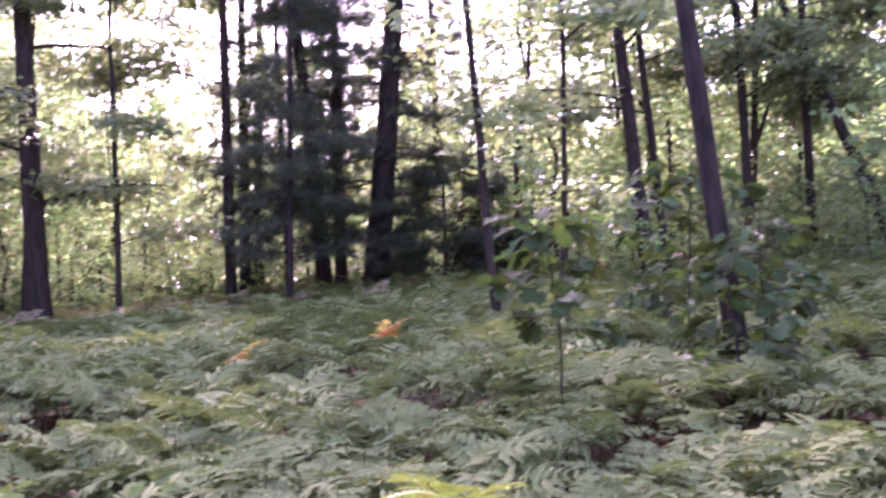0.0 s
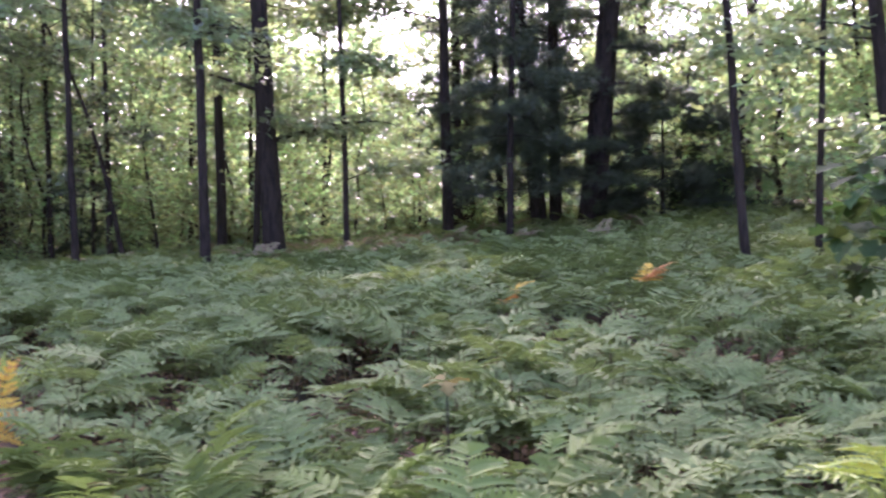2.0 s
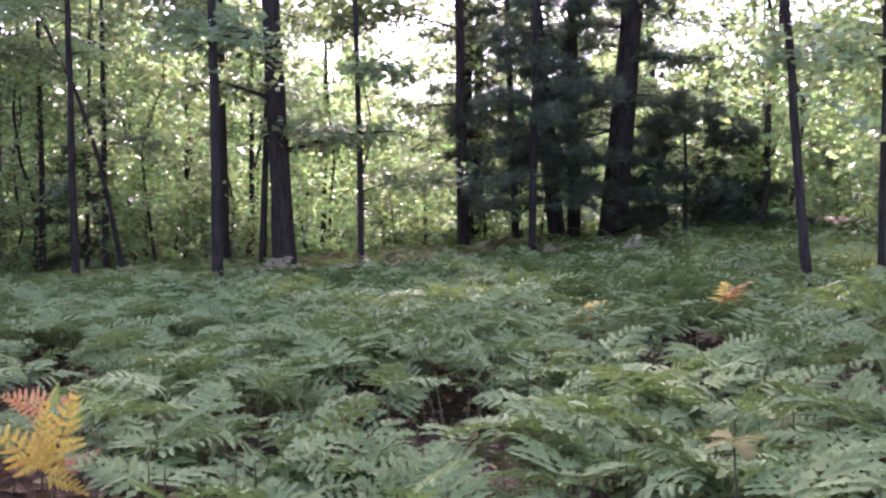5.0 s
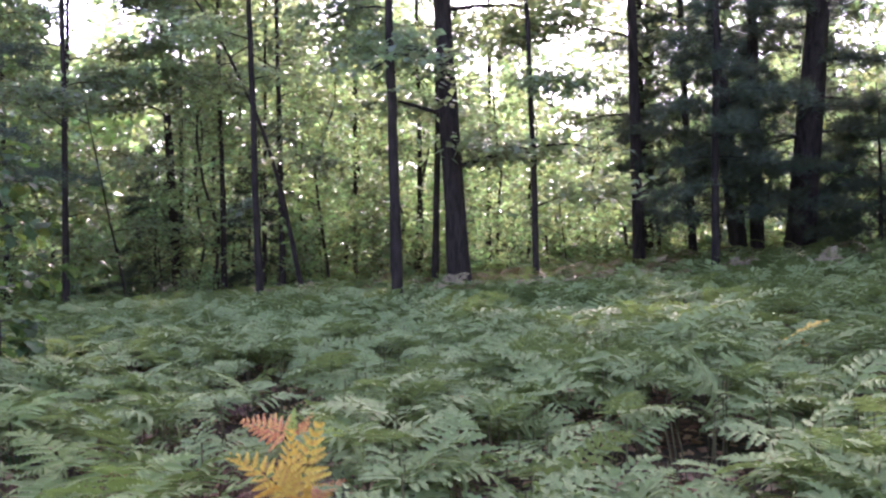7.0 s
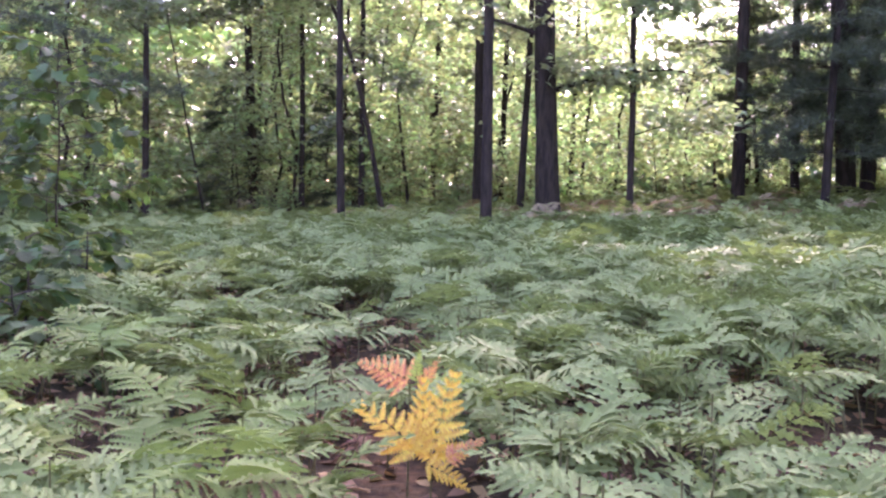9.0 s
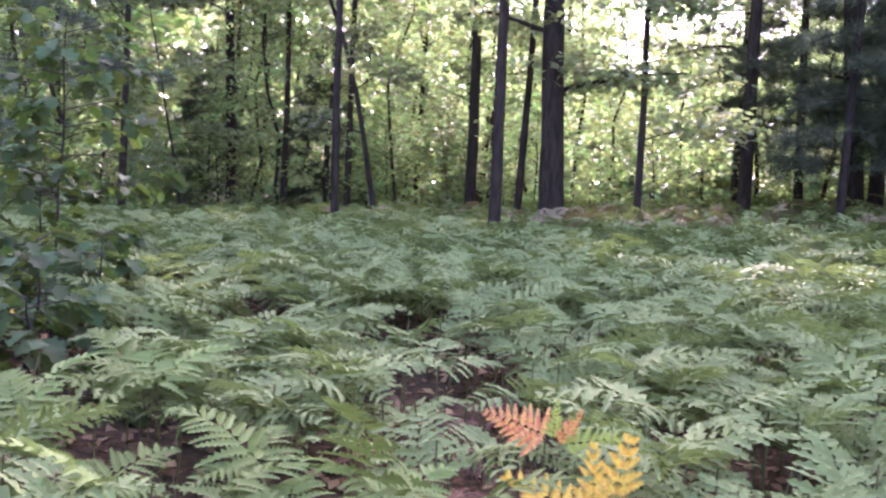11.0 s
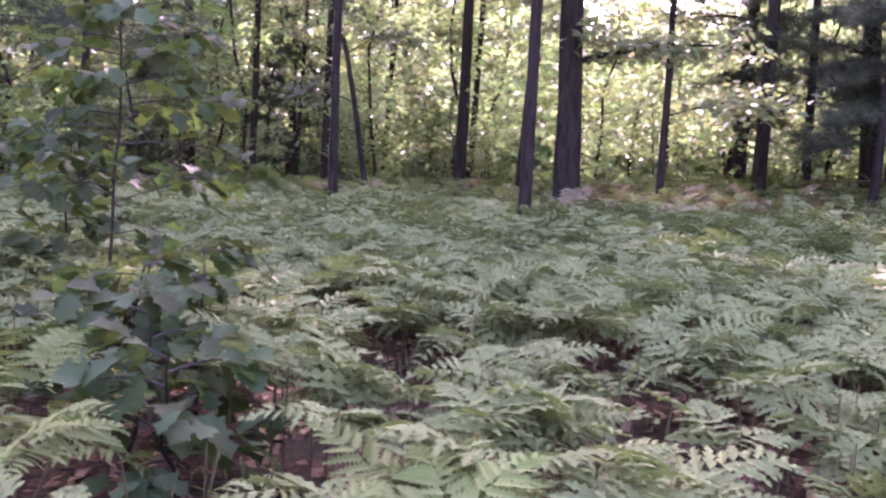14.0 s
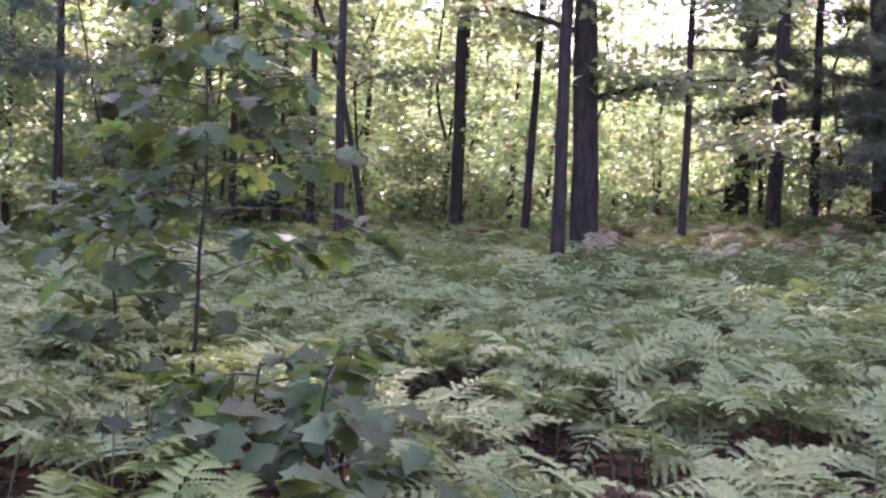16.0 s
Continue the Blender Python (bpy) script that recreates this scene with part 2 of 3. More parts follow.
def trunk_path(x, y, z_known, lean, height, bend=0.0, rings=30, seed=0):
    """A trunk's line: it passes (x, y) at the known height, leans by so much a metre, and reaches below the ground."""
    r = np.random.default_rng(seed)
    s = sideways(x, y)
    foot = float(gz(x, y)) - 0.15
    z = np.linspace(0, 1, rings) ** 1.2 * (height + 0.15) + foot
    z[1] = foot + 0.25
    off = lean * (z - z_known) + bend * np.maximum(z - z_known - 1.5, 0) ** 2
    wob = np.cumsum(r.normal(0, 0.012, (rings, 2)), 0) * np.linspace(0, 1, rings)[:, None]
    return np.stack([x + s[0] * off + wob[:, 0], y + s[1] * off + wob[:, 1], z], -1)


def along(path, z):
    return np.array([np.interp(z, path[:, 2], path[:, k]) for k in range(2)] + [z])


def branch_path(start, azimuth, length, rise, droop, r):
    u = np.linspace(0, 1, 6)
    d = np.array([math.cos(azimuth), math.sin(azimuth)])
    bow = r.normal(0, 0.12) * length * np.sin(u * 3)
    p = np.zeros((6, 3))
    p[:, 0] = start[0] + d[0] * u * length - d[1] * bow
    p[:, 1] = start[1] + d[1] * u * length + d[0] * bow
    p[:, 2] = start[2] + rise * u * length - droop * length * u * u
    return p


def local(V, root):
    return V - np.asarray(root.location)


def sprays(places, wide, high, r):
    """Leaves drawn together into small sprays round a few twig ends."""
    n = len(places)
    if n < 3:
        return places
    ends = places[r.integers(0, n, max(1, n // 8))] + r.normal(0, 1, (max(1, n // 8), 3)) * (wide, wide, high)
    return ends[r.integers(0, len(ends), n)] + r.normal(0, 1, (n, 3)) * (0.13, 0.13, 0.05)


def oak_tree(x, y, z_known, diam, lean, height=13.0, low=2.6, dense=1.0, bend=0.0, name="oak_tree", bark=None, label="", seed=0, spread_out=1.0, leaf=None):
    r = np.random.default_rng(1000 + seed)
    root = new(name)
    path = trunk_path(x, y, z_known, lean, height, bend, seed=seed)
    root.location = (*path[0][:2], float(gz(path[0][0], path[0][1])))
    u = np.linspace(0, 1, len(path))
    rad = diam / 2 * (1.02 - 0.72 * u) + diam * 0.35 * np.exp(-(path[:, 2] - path[0, 2]) / 0.22)
    V, F = tube(path, rad, 14 if diam > 0.2 else 9, 0.075, seed)
    part("trunk", geo_mesh("trunk", local(V, root), F, bark or BARK, True), root)
    foot = path[0, 2]
    places = []
    count = int(max(7, height * 0.95))
    for i in range(count):
        h = low + (height - low - 0.3) * (i / (count - 1)) ** 1.0
        a = i * 2.4 + r.uniform(-0.6, 0.6) + seed
        length = spread_out * (0.9 + 2.2 * math.sin(math.pi * min(1, (h - low) / (height - low) * 0.75 + 0.2))) * r.uniform(0.6, 1.15) * (0.6 if diam < 0.16 else 1)
        start = along(path, foot + h)
        bp = branch_path(start, a, length, r.uniform(0.15, 0.55), r.uniform(0.1, 0.45), r)
        br = max(0.012, diam * 0.13 * (1 - 0.5 * h / height))
        pieces = [tube(bp, br * np.linspace(1, 0.3, 6), 5, 0.03, seed + i)]
        for k in range(3):
            q = bp[2 + k]
            tp = branch_path(q, a + r.choice([-1, 1]) * r.uniform(0.5, 1.1), length * r.uniform(0.3, 0.5), 0.2, 0.3, r)
            pieces.append(tube(tp, br * np.linspace(0.45, 0.15, 6), 4, 0, i))
            n = int(dense * 34 * length * r.uniform(0.6, 1.3))
            uu = r.uniform(0.1, 1.05, n)
            pl = np.stack([np.interp(uu, np.linspace(0, 1, 6), tp[:, c]) for c in range(3)], -1)
            places.append(sprays(pl, 0.24, 0.1, r))
        n = int(dense * 70 * length)
        uu = r.uniform(0.35, 1.1, n)
        pl = np.stack([np.interp(uu, np.linspace(0, 1, 6), bp[:, c]) for c in range(3)], -1)
        places.append(sprays(pl, 0.32, 0.13, r))
        V, F = join(pieces)
        part("branch", geo_mesh("branch", local(V, root), F, bark or BARK, True), root)
    P = np.concatenate(places)
    size = r.uniform(0.11, 0.2, len(P)) * np.where(P[:, 2] > foot + 9.5, 2.3, 1.0)
    V, F = cloud(P, size, 0.5, r=r)
    part("crown", geo_mesh("crown", local(V, root), F, leaf or OAK_LEAF), root, "loose crown of lobed green leaves")
    tagged(root, label or "dark-barked oak tree with loose layered green leaves", "tree", "trees round the fern clearing")
    return root


def needle_tufts(places, ahead, size, r):
    """Tufts of fine needles that fan out from twig ends."""
    n, m = len(places), 13
    tip = np.repeat(unit(ahead), m, 0) + r.normal(0, 0.55, (n * m, 3))
    at = np.repeat(places, m, 0) + r.normal(0, 0.03, (n * m, 3))
    up = r.normal(0, 1, (n * m, 3))
    V = np.array([(0, 0.035, 0), (0, -0.035, 0), (1, 0, -0.06)], float)
    return spread(V, np.array([(0, 1, 2)]), at, frames(tip, up), r.uniform(0.7, 1.2, n * m) * size)


def pine_tree(x, y, z_known, diam, lean, height=15.0, low=1.2, reach=2.0, whorls=22, seed=0, tufts=26, label="", bend=0.0, name="pine_tree", dense_low=1.0):
    r = np.random.default_rng(3000 + seed)
    root = new(name)
    path = trunk_path(x, y, z_known, lean, height, bend, seed=seed)
    root.location = (*path[0][:2], float(gz(path[0][0], path[0][1])))
    u = np.linspace(0, 1, len(path))
    rad = diam / 2 * (1.02 - 0.8 * u) + diam * 0.22 * np.exp(-(path[:, 2] - path[0, 2]) / 0.25)
    V, F = tube(path, rad, 16 if diam > 0.3 else 10, 0.05, seed)
    part("trunk", geo_mesh("trunk", local(V, root), F, PINE_BARK, True), root)
    foot, P, A = path[0, 2], [], []
    for i in range(whorls):
        h = low + (height - low) * (i / whorls)
        pieces = []
        for k in range(3):
            a = r.uniform(0, 2 * math.pi)
            length = reach * (1 - 0.75 * h / height) * r.uniform(0.55, 1.15)
            bp = branch_path(along(path, foot + h), a, length, r.uniform(-0.05, 0.3), r.uniform(0.1, 0.35), r)
            br = max(0.009, diam * 0.05)
            pieces.append(tube(bp, br * np.linspace(1, 0.3, 6), 5, 0, i))
            n = int(tufts * length * (dense_low if h < 3.5 else 1) * r.uniform(0.6, 1.2))
            uu = r.uniform(0.25, 1.02, n)
            side = r.normal(0, 1, n) * 0.28 * length * (1.1 - uu)
            pl = np.stack([np.interp(uu, np.linspace(0, 1, 6), bp[:, c]) for c in range(3)], -1)
            pl[:, 0] -= math.sin(a) * side
            pl[:, 1] += math.cos(a) * side
            pl[:, 2] += r.normal(0.0, 0.05, n) - 0.1 * np.abs(side)
            ah = np.stack([math.cos(a) - math.sin(a) * np.sign(side) * 0.8, math.sin(a) + math.cos(a) * np.sign(side) * 0.8, r.normal(0.1, 0.2, n)], -1)
            P.append(pl)
            A.append(ah)
        V, F = join(pieces)
        part("bough", geo_mesh("bough", local(V, root), F, PINE_BARK, True), root)
    V, F = needle_tufts(np.concatenate(P), np.concatenate(A), 0.2, r)
    part("needles", geo_mesh("needles", local(V, root), F, NEEDLE), root, "dark green tufts of long fine needles")
    tagged(root, label or "tall dark pine with flat needled boughs", "tree", "pines at the clearing's edge")
    return root


# the pine group: x, y, height of that point, diameter, lean a metre
PINES = [
    (-1.25, 19.5, 1.97, 0.54, 0.10, 16, 2.0, "massive leaning pine with near-black bark"),
    (-2.30, 19.8, 1.85, 0.35, -0.088, 15, 1.5, "dark pine trunk leaning away from its twin"),
    (-1.98, 19.7, 1.85, 0.28, 0.0, 15, 1.8, "upright pine close beside a leaning twin"),
    (-2.66, 17.4, 1.98, 0.14, 0.013, 12, 1.4, "slender pine with thin dead lower boughs"),
    (-4.29, 23.2, 2.2, 0.30, 0.028, 15, 2.5, "tall grey pine standing behind the group"),
    (-3.19, 20.8, 2.4, 0.18, -0.03, 12, 1.6, "slim dark pine with drooping boughs"),
    (0.14, 28.0, 2.5, 0.34, -0.015, 15, 4.0, "distant pale pine trunk above the understorey"),
]
for i, (x, y, z, d, ln, h, lo, lab) in enumerate(PINES):
    pine_tree(x, y, z, d, ln, h, lo, 2.3 if d > 0.25 else 1.7, 22, 10 + i, 42, lab)
pine_tree(0.12, 19.7, 1.8, 0.10, 0.02, 3.3, 0.5, 2.5, 10, 41, 85, "bushy young pine with soft dense needles")
pine_tree(1.2, 21.0, 1.8, 0.08, -0.03, 2.8, 0.4, 1.9, 9, 42, 70, "low young pine in the shade of tall pines")
pine_tree(-13.6, 22.6, 1.1, 0.09, 0.0, 4.4, 0.4, 1.5, 14, 43, 45, "young pine among oak stems in deep shade")
pine_tree(-17.4, 23.5, 1.0, 0.10, 0.02, 5.0, 0.4, 1.7, 14, 44, 45, "young pine among oak stems in deep shade")
pine_tree(-16.5, 13.2, 1.2, 0.30, 0.0, 13, 2.4, 4.7, 20, 45, 28, "pine reaching long needled boughs over the ferns")

# oaks: x, y, height of that point, diameter, lean, tree height, first branch, leaf density
OAKS = [
    (-6.95, 17.16, 1.57, 0.40, -0.042, 15, 2.6, 1.6, "stout straight oak trunk with black furrowed bark"),
    (-7.17, 14.61, 1.40, 0.18, -0.012, 11, 4.2, 0.9, "slim grey-barked oak standing forward in the ferns"),
    (-4.08, 19.26, 1.96, 0.25, -0.012, 15, 4.0, 0.6, "tall straight dark trunk with a high crown"),
    (-4.28, 21.73, 2.06, 0.28, 0.004, 14, 3.5, 1.1, "dark oak trunk standing behind a neighbour"),
    (-9.38, 20.60, 1.58, 0.24, -0.008, 14, 5.4, 1.3, "straight dark oak trunk before sunlit leaves"),
    (-9.82, 23.52, 2.20, 0.15, 0.012, 12, 3.5, 1.2, "thin oak trunk deep in the understorey"),
    (-7.95, 18.95, 1.97, 0.15, 0.03, 12, 3.2, 1.6, "thin slightly leaning oak beside a stout one"),
    (-5.60, 17.21, 1.66, 0.12, 0.0, 11, 1.8, 2.2, "slender oak with leafy sprays down its stem"),
    (-9.18, 27.73, 2.33, 0.18, 0.03, 13, 3.0, 0.9, "thin oak trunk deep in the understorey"),
    (-15.28, 17.35, 1.39, 0.16, -0.004, 12, 3.4, 1.2, "slender straight oak at the clearing's edge"),
    (-16.29, 22.91, 1.10, 0.28, -0.039, 14, 5.4, 2.0, "dark oak trunk in dense shade"),
    (-14.00, 21.33, 1.57, 0.17, -0.011, 12, 5.4, 1.9, "slim oak, one of a close pair"),
    (-13.30, 22.00, 1.15, 0.12, 0.017, 11, 3.6, 1.2, "slim oak, one of a close pair"),
    (-10.25, 16.07, 1.30, 0.145, -0.035, 11, 4.4, 1.5, "slender oak with a pale grey stem"),
    (-12.24, 20.91, 1.17, 0.16, -0.012, 11, 5.0, 0.9, "slender oak behind a bent stem"),
    (3.30, 15.62, 1.67, 0.26, -0.081, 13, 3.4, 1.2, "leaning oak that forks low above the ferns"),
    (3.55, 15.90, 3.18, 0.16, -0.075, 12, 3.2, 1.2, "second leaning stem of a forked oak"),
    (2.24, 8.18, 1.68, 0.185, -0.105, 12, 5.2, 0.8, "dark leaning oak close to the ferns"),
    (5.50, 17.30, 2.2, 0.21, -0.02, 13, 3.4, 2.6, "dark oak trunk in dense leaves"),
    (6.00, 18.80, 2.3, 0.18, 0.06, 13, 3.4, 2.6, "dark oak trunk crossing its neighbour"),
    (6.80, 17.90, 2.3, 0.20, 0.01, 13, 3.4, 2.6, "dark oak trunk in dense leaves"),
    (7.90, 16.95, 2.1, 0.25, -0.36, 10, 3.4, 2.2, "strongly leaning dark oak trunk"),
    (-16.36, 28.84, 1.2, 0.22, 0.0, 13, 2.4, 1.0, "oak trunk deep in the understorey"),
    (-19.5, 20.5, 1.0, 0.15, -0.02, 13, 5.2, 2.2, "leafy oak in the dense side of the wood"),
    (-21.5, 25.0, 1.0, 0.20, 0.02, 14, 2.4, 1.3, "leafy oak in the dense side of the wood"),
    (-18.5, 26.5, 1.0, 0.16, 0.01, 14, 5.6, 2.4, "leafy oak in the dense side of the wood"),
    (-23.5, 20.5, 1.0, 0.18, -0.02, 13, 2.0, 1.3, "leafy oak in the dense side of the wood"),
    (-12.6, 26.0, 1.2, 0.14, 0.02, 13, 3.0, 1.5, "leafy oak in the dense side of the wood"),
    (-25.5, 26.0, 1.0, 0.20, 0.0, 14, 2.4, 1.3, "leafy oak in the dense side of the wood"),
    (-20.0, 31.0, 1.0, 0.20, 0.0, 15, 3.0, 1.3, "leafy oak in the dense side of the wood"),
]
for i, (x, y, z, d, ln, h, lo, de, lab) in enumerate(OAKS):
    oak_tree(x, y, z, d, ln, h, lo, de, label=lab, seed=i)
oak_tree(0.61, 11.95, 1.58, 0.12, -0.063, 9.5, 2.4, 1.0, label="thin leaning oak stem with tufts of leaves", seed=62, spread_out=0.45)
oak_tree(1.50, 12.30, 1.60, 0.10, 0.02, 8.0, 2.0, 2.0, label="thin upright oak with dark leaf clumps", seed=63, spread_out=0.6)
oak_tree(-10.42, 18.11, 1.25, 0.12, -0.20, 7.0, 2.0, 0.9, bend=-0.05, label="bent oak stem curving away above head height", seed=60)
oak_tree(-15.55, 19.59, 1.4, 0.07, -0.19, 5.5, 1.6, 0.9, label="crooked thin oak stem", seed=61)

# ---- understorey ----


def understorey_tree(height, radius, leaves, seed, name="young_oak"):
    r = np.random.default_rng(5000 + seed)
    root = new(name)
    p = np.zeros((8, 3))
    p[:, 2] = np.linspace(-0.15, height * 0.95, 8)
    p[:, :2] = np.cumsum(r.normal(0, 0.11 * height / 5, (8, 2)), 0)
    V, F = tube(p, (0.006 * height + 0.01) * np.linspace(1, 0.25, 8), 6, 0.05, seed)
    part("trunk", geo_mesh("trunk", V, F, BARK, True), root)
    places, pieces = [], []
    count = int(7 + height * 2.2)
    for i in range(count):
        h = height * (0.12 + 0.86 * i / count)
        prof = math.sin(math.pi * min(1.0, 0.25 + 0.72 * i / count)) ** 0.7
        a = i * 2.4 + r.uniform(-0.7, 0.7)
        bp = branch_path(along(p, h), a, radius * prof * r.uniform(0.6, 1.2), r.uniform(0.2, 0.7), r.uniform(0.1, 0.4), r)
        pieces.append(tube(bp[::2], 0.012 * np.linspace(1, 0.3, 3), 3, 0, i))
        n = int(leaves / count * r.uniform(0.4, 1.05))
        uu = r.uniform(0.2, 1.1, n)
        pl = np.stack([np.interp(uu, np.linspace(0, 1, 6), bp[:, c]) for c in range(3)], -1)
        places.append(sprays(pl, 0.26 * (0.5 + radius / 2.5), 0.16, r) + r.normal(0, 0.06, (n, 3)))
    V, F = join(pieces)
    tagged(part("branchwork", geo_mesh("branchwork", V, F, TWIG, True), root), "fine forking twigs", kind="stuff")
    P = np.concatenate(places)
    V, F = cloud(P, r.uniform(0.11, 0.19, len(P)), 0.8, r=r)
    part("crown", geo_mesh("crown", V, F, EDGE_LEAF), root, "yellow-green leaves, brightened in colour as if strongly backlit")
    tagged(root, "young understorey oak with backlit yellow-green leaves", "tree", "understorey trees behind the clearing")
    return root


PROTOS = [understorey_tree(hh, rr, nn, k) for k, (hh, rr, nn) in enumerate(((4.2, 1.3, 1850), (5.0, 1.5, 2250), (5.8, 1.6, 2500), (6.5, 1.7, 2800), (3.2, 1.3, 1650), (7.5, 1.9, 3100)))]
LOW = [understorey_tree(hh, rr, nn, 20 + k, "leafy_shrub") for k, (hh, rr, nn) in enumerate(((1.5, 0.9, 600), (2.0, 1.0, 750), (2.6, 1.1, 900)))]
for o in LOW:
    tagged(o, "leafy shrub of the wood's edge, lit from behind", "shrub", "shrubs along the clearing's edge")


def edge_y(x):
    """Where the ferns give way to the wood."""
    return float(np.interp(x, [-34, -22, -18, -14, -8, -1, 1.5, 3, 5, 9, 12, 16], [4, 9, 17.5, 21.5, 22, 22, 20, 18.5, 19.5, 19, 12, 4]))


def open_sky(x, y):
    """How tall the understorey stands: low where the sky shows through behind the pines, tall to both sides."""
    az = math.degrees(math.atan2(x + 3.0, y - 1.5))
    return float(np.interp(az, [-60, -38, -28, -20, -16, -12.5, -10, -6, -4, 1, 5, 9, 13, 20, 40], [9.5, 8.0, 7.2, 7.0, 6.8, 7.2, 6.4, 6.2, 6.6, 6, 5.2, 5.8, 8.6, 9.8, 9.5]))


placer = np.random.default_rng(21)
used_first = set()


def put(protos, x, y, size):
    k = int(placer.integers(len(protos)))
    src = protos[k]
    m = pose(x, y, float(gz(x, y)), 0, 0, placer.uniform(0, 360)) @ Matrix.Diagonal((size, size, size * placer.uniform(0.92, 1.1), 1))
    ob = copy_thing(src, m) if src.name in used_first else src
    used_first.add(src.name)
    ob.matrix_basis = m


HEIGHTS = {o.name: h for o, h in zip(PROTOS, (4.2, 5.0, 5.8, 6.5, 3.2, 7.5))}
for row, (deep, step) in enumerate(((0.6, 2.4), (2.8, 2.6), (5.2, 2.8), (8.2, 3.2), (12.0, 3.6))):
    x = -33.0
    while x < 15:
        px, py = x + placer.uniform(-0.7, 0.7), edge_y(x) + deep + placer.uniform(-0.8, 0.8)
        want = open_sky(px, py) * placer.uniform(0.75, 1.12) * (1 + 0.035 * deep)
        best = min(PROTOS, key=lambda o: abs(HEIGHTS[o.name] - want) + placer.uniform(0, 0.8))
        put([best], px, py, want / HEIGHTS[best.name])
        x += step * placer.uniform(0.8, 1.2) * (1 if -24 < x < 6 else 1.4)
x = -33.0
while x < 15:
    put(LOW, x + placer.uniform(-0.4, 0.4), edge_y(x) - 0.3 + placer.uniform(-0.7, 0.7), placer.uniform(0.6, 1.05))
    x += placer.uniform(0.7, 1.25)


for k in range(34):
    px = placer.uniform(2.6, 13)
    put(LOW, px, edge_y(px) + placer.uniform(-3.5, 3.5), placer.uniform(0.45, 0.9))
for o in (*PROTOS, *LOW):
    if o.name not in used_first:
        put([o], 10 + placer.uniform(0, 3), 16 + placer.uniform(0, 6), 1.0)


def far_woods():
    """The woods beyond, in which no tree can be told from another."""
    r = np.random.default_rng(77)
    n = 120000
    az = np.radians(r.uniform(-75, 60, n))
    d = r.uniform(40, 62, n)
    top = np.interp(np.degrees(az), [-75, -40, -28, -20, -16, -12.5, -10, 0, 10, 25, 60], [18, 17.5, 17, 15, 12.5, 12.5, 11, 8.5, 8.5, 13, 15]) * (0.8 + 0.25 * np.sin(az * 31) * np.sin(az * 17 + 1))
    h = top * r.uniform(0, 1, n) ** 1.1
    gap = (np.sin(az * 37 + 1) * np.sin(h * 0.8 + az * 13) > 0.6) & (h > 6.5)
    az, d, h = az[~gap], d[~gap], h[~gap]
    n = len(h)
    x, y = -3 + d * np.sin(az), 1.5 + d * np.cos(az)
    z = gz(x, y) + h
    V, F = cloud(np.stack([x, y, z], -1), r.uniform(0.6, 1.05, n), 0.9, r=r)
    tagged(new("far_woods", geo_mesh("far_woods", V, F, EDGE_LEAF)), "distant wall of woodland leaves, coloured brighter as if sunlit", "woods", kind="stuff")


far_woods()


def woods_behind():
    """The wood on the other side of the trail, which closes the place."""
    r = np.random.default_rng(78)
    n = 30000
    az = np.radians(r.uniform(65, 280, n))
    d = r.uniform(13, 26, n)
    x, y = -3 + d * np.sin(az), 1.5 + d * np.cos(az)
    z = gz(x, y) + 13 * r.uniform(0, 1, n) * (0.75 + 0.3 * np.sin(az * 9))
    V, F = cloud(np.stack([x, y, z], -1), r.uniform(0.35, 0.7, n), 0.9, r=r)
    tagged(new("woods_behind", geo_mesh("woods_behind", V, F, OAK_LEAF)), "wall of woodland leaves across the trail", "woods", kind="stuff")


woods_behind()

# ---- ferns ----


def blade(pairs, teeth, seed, curl=0.0, full=1.0):
    """One bracken blade of length 1 along x: a midrib with pinnae in pairs, each cut into pointed pinnules."""
    r = np.random.default_rng(seed)
    V, F = [], []
    arch, drop = r.uniform(0.1, 0.2), r.uniform(0.22, 0.38)

    def spine(s):
        return np.array([s, 0.03 * math.sin(3 * s + seed) + curl * s * s, arch * math.sin(2.2 * s) - drop * s * s])

    def tri(a, b, c):
        k = len(V)
        V.extend((a, b, c))
        F.append((k, k + 1, k + 2))

    w = np.array([0, 0.008, 0])
    for i in range(3):
        a, b = spine(i / 3), spine((i + 1) / 3)
        tri(a - w, a + w, b)
    for i in range(pairs):
        s = 0.06 + 0.92 * i / pairs
        at = spine(s)
        reach = (0.46 * (1 - s) ** 0.9 + 0.02) * r.uniform(0.88, 1.1)
        ang = math.radians(78 - 34 * s)
        for sg in (-1, 1):
            a2 = ang + r.normal(0, 0.07)
            d = np.array([math.cos(a2), sg * math.sin(a2), 0.1])
            side = np.array([-sg * math.sin(a2), math.cos(a2), 0]) * sg
            sag, twist = r.uniform(0.1, 0.45), r.normal(0, 0.35)

            def pin(u):
                return at + d * reach * u - np.array([0, 0, sag * reach * u * u])

            if teeth == 0:
                k = len(V)
                half = 0.06 * (1 - 0.4 * s)
                mid = pin(0.4)
                V.extend((at, mid + side * half, pin(1), mid - side * half + np.array([0, 0, 0.01])))
                F.extend(((k, k + 1, k + 2), (k, k + 2, k + 3)))
                continue
            for j in range(teeth):
                u0, u1 = j / teeth, min(1.03, (j + 1.55) / teeth)
                p0, p1 = pin(u0), pin(u1)
                tooth = 0.062 * full * (1 - 0.9 * u0 ** 1.5) * (1 - 0.5 * s) + 0.003
                for q in (-1, 1):
                    tip = (p0 + p1) / 2 + side * q * tooth + d * tooth * 0.5 + np.array([0, 0, (0.2 + q * twist) * tooth])
                    tri(p0, p1, tip) if q > 0 else tri(p1, p0, tip)
    return np.array(V, float), np.array(F)


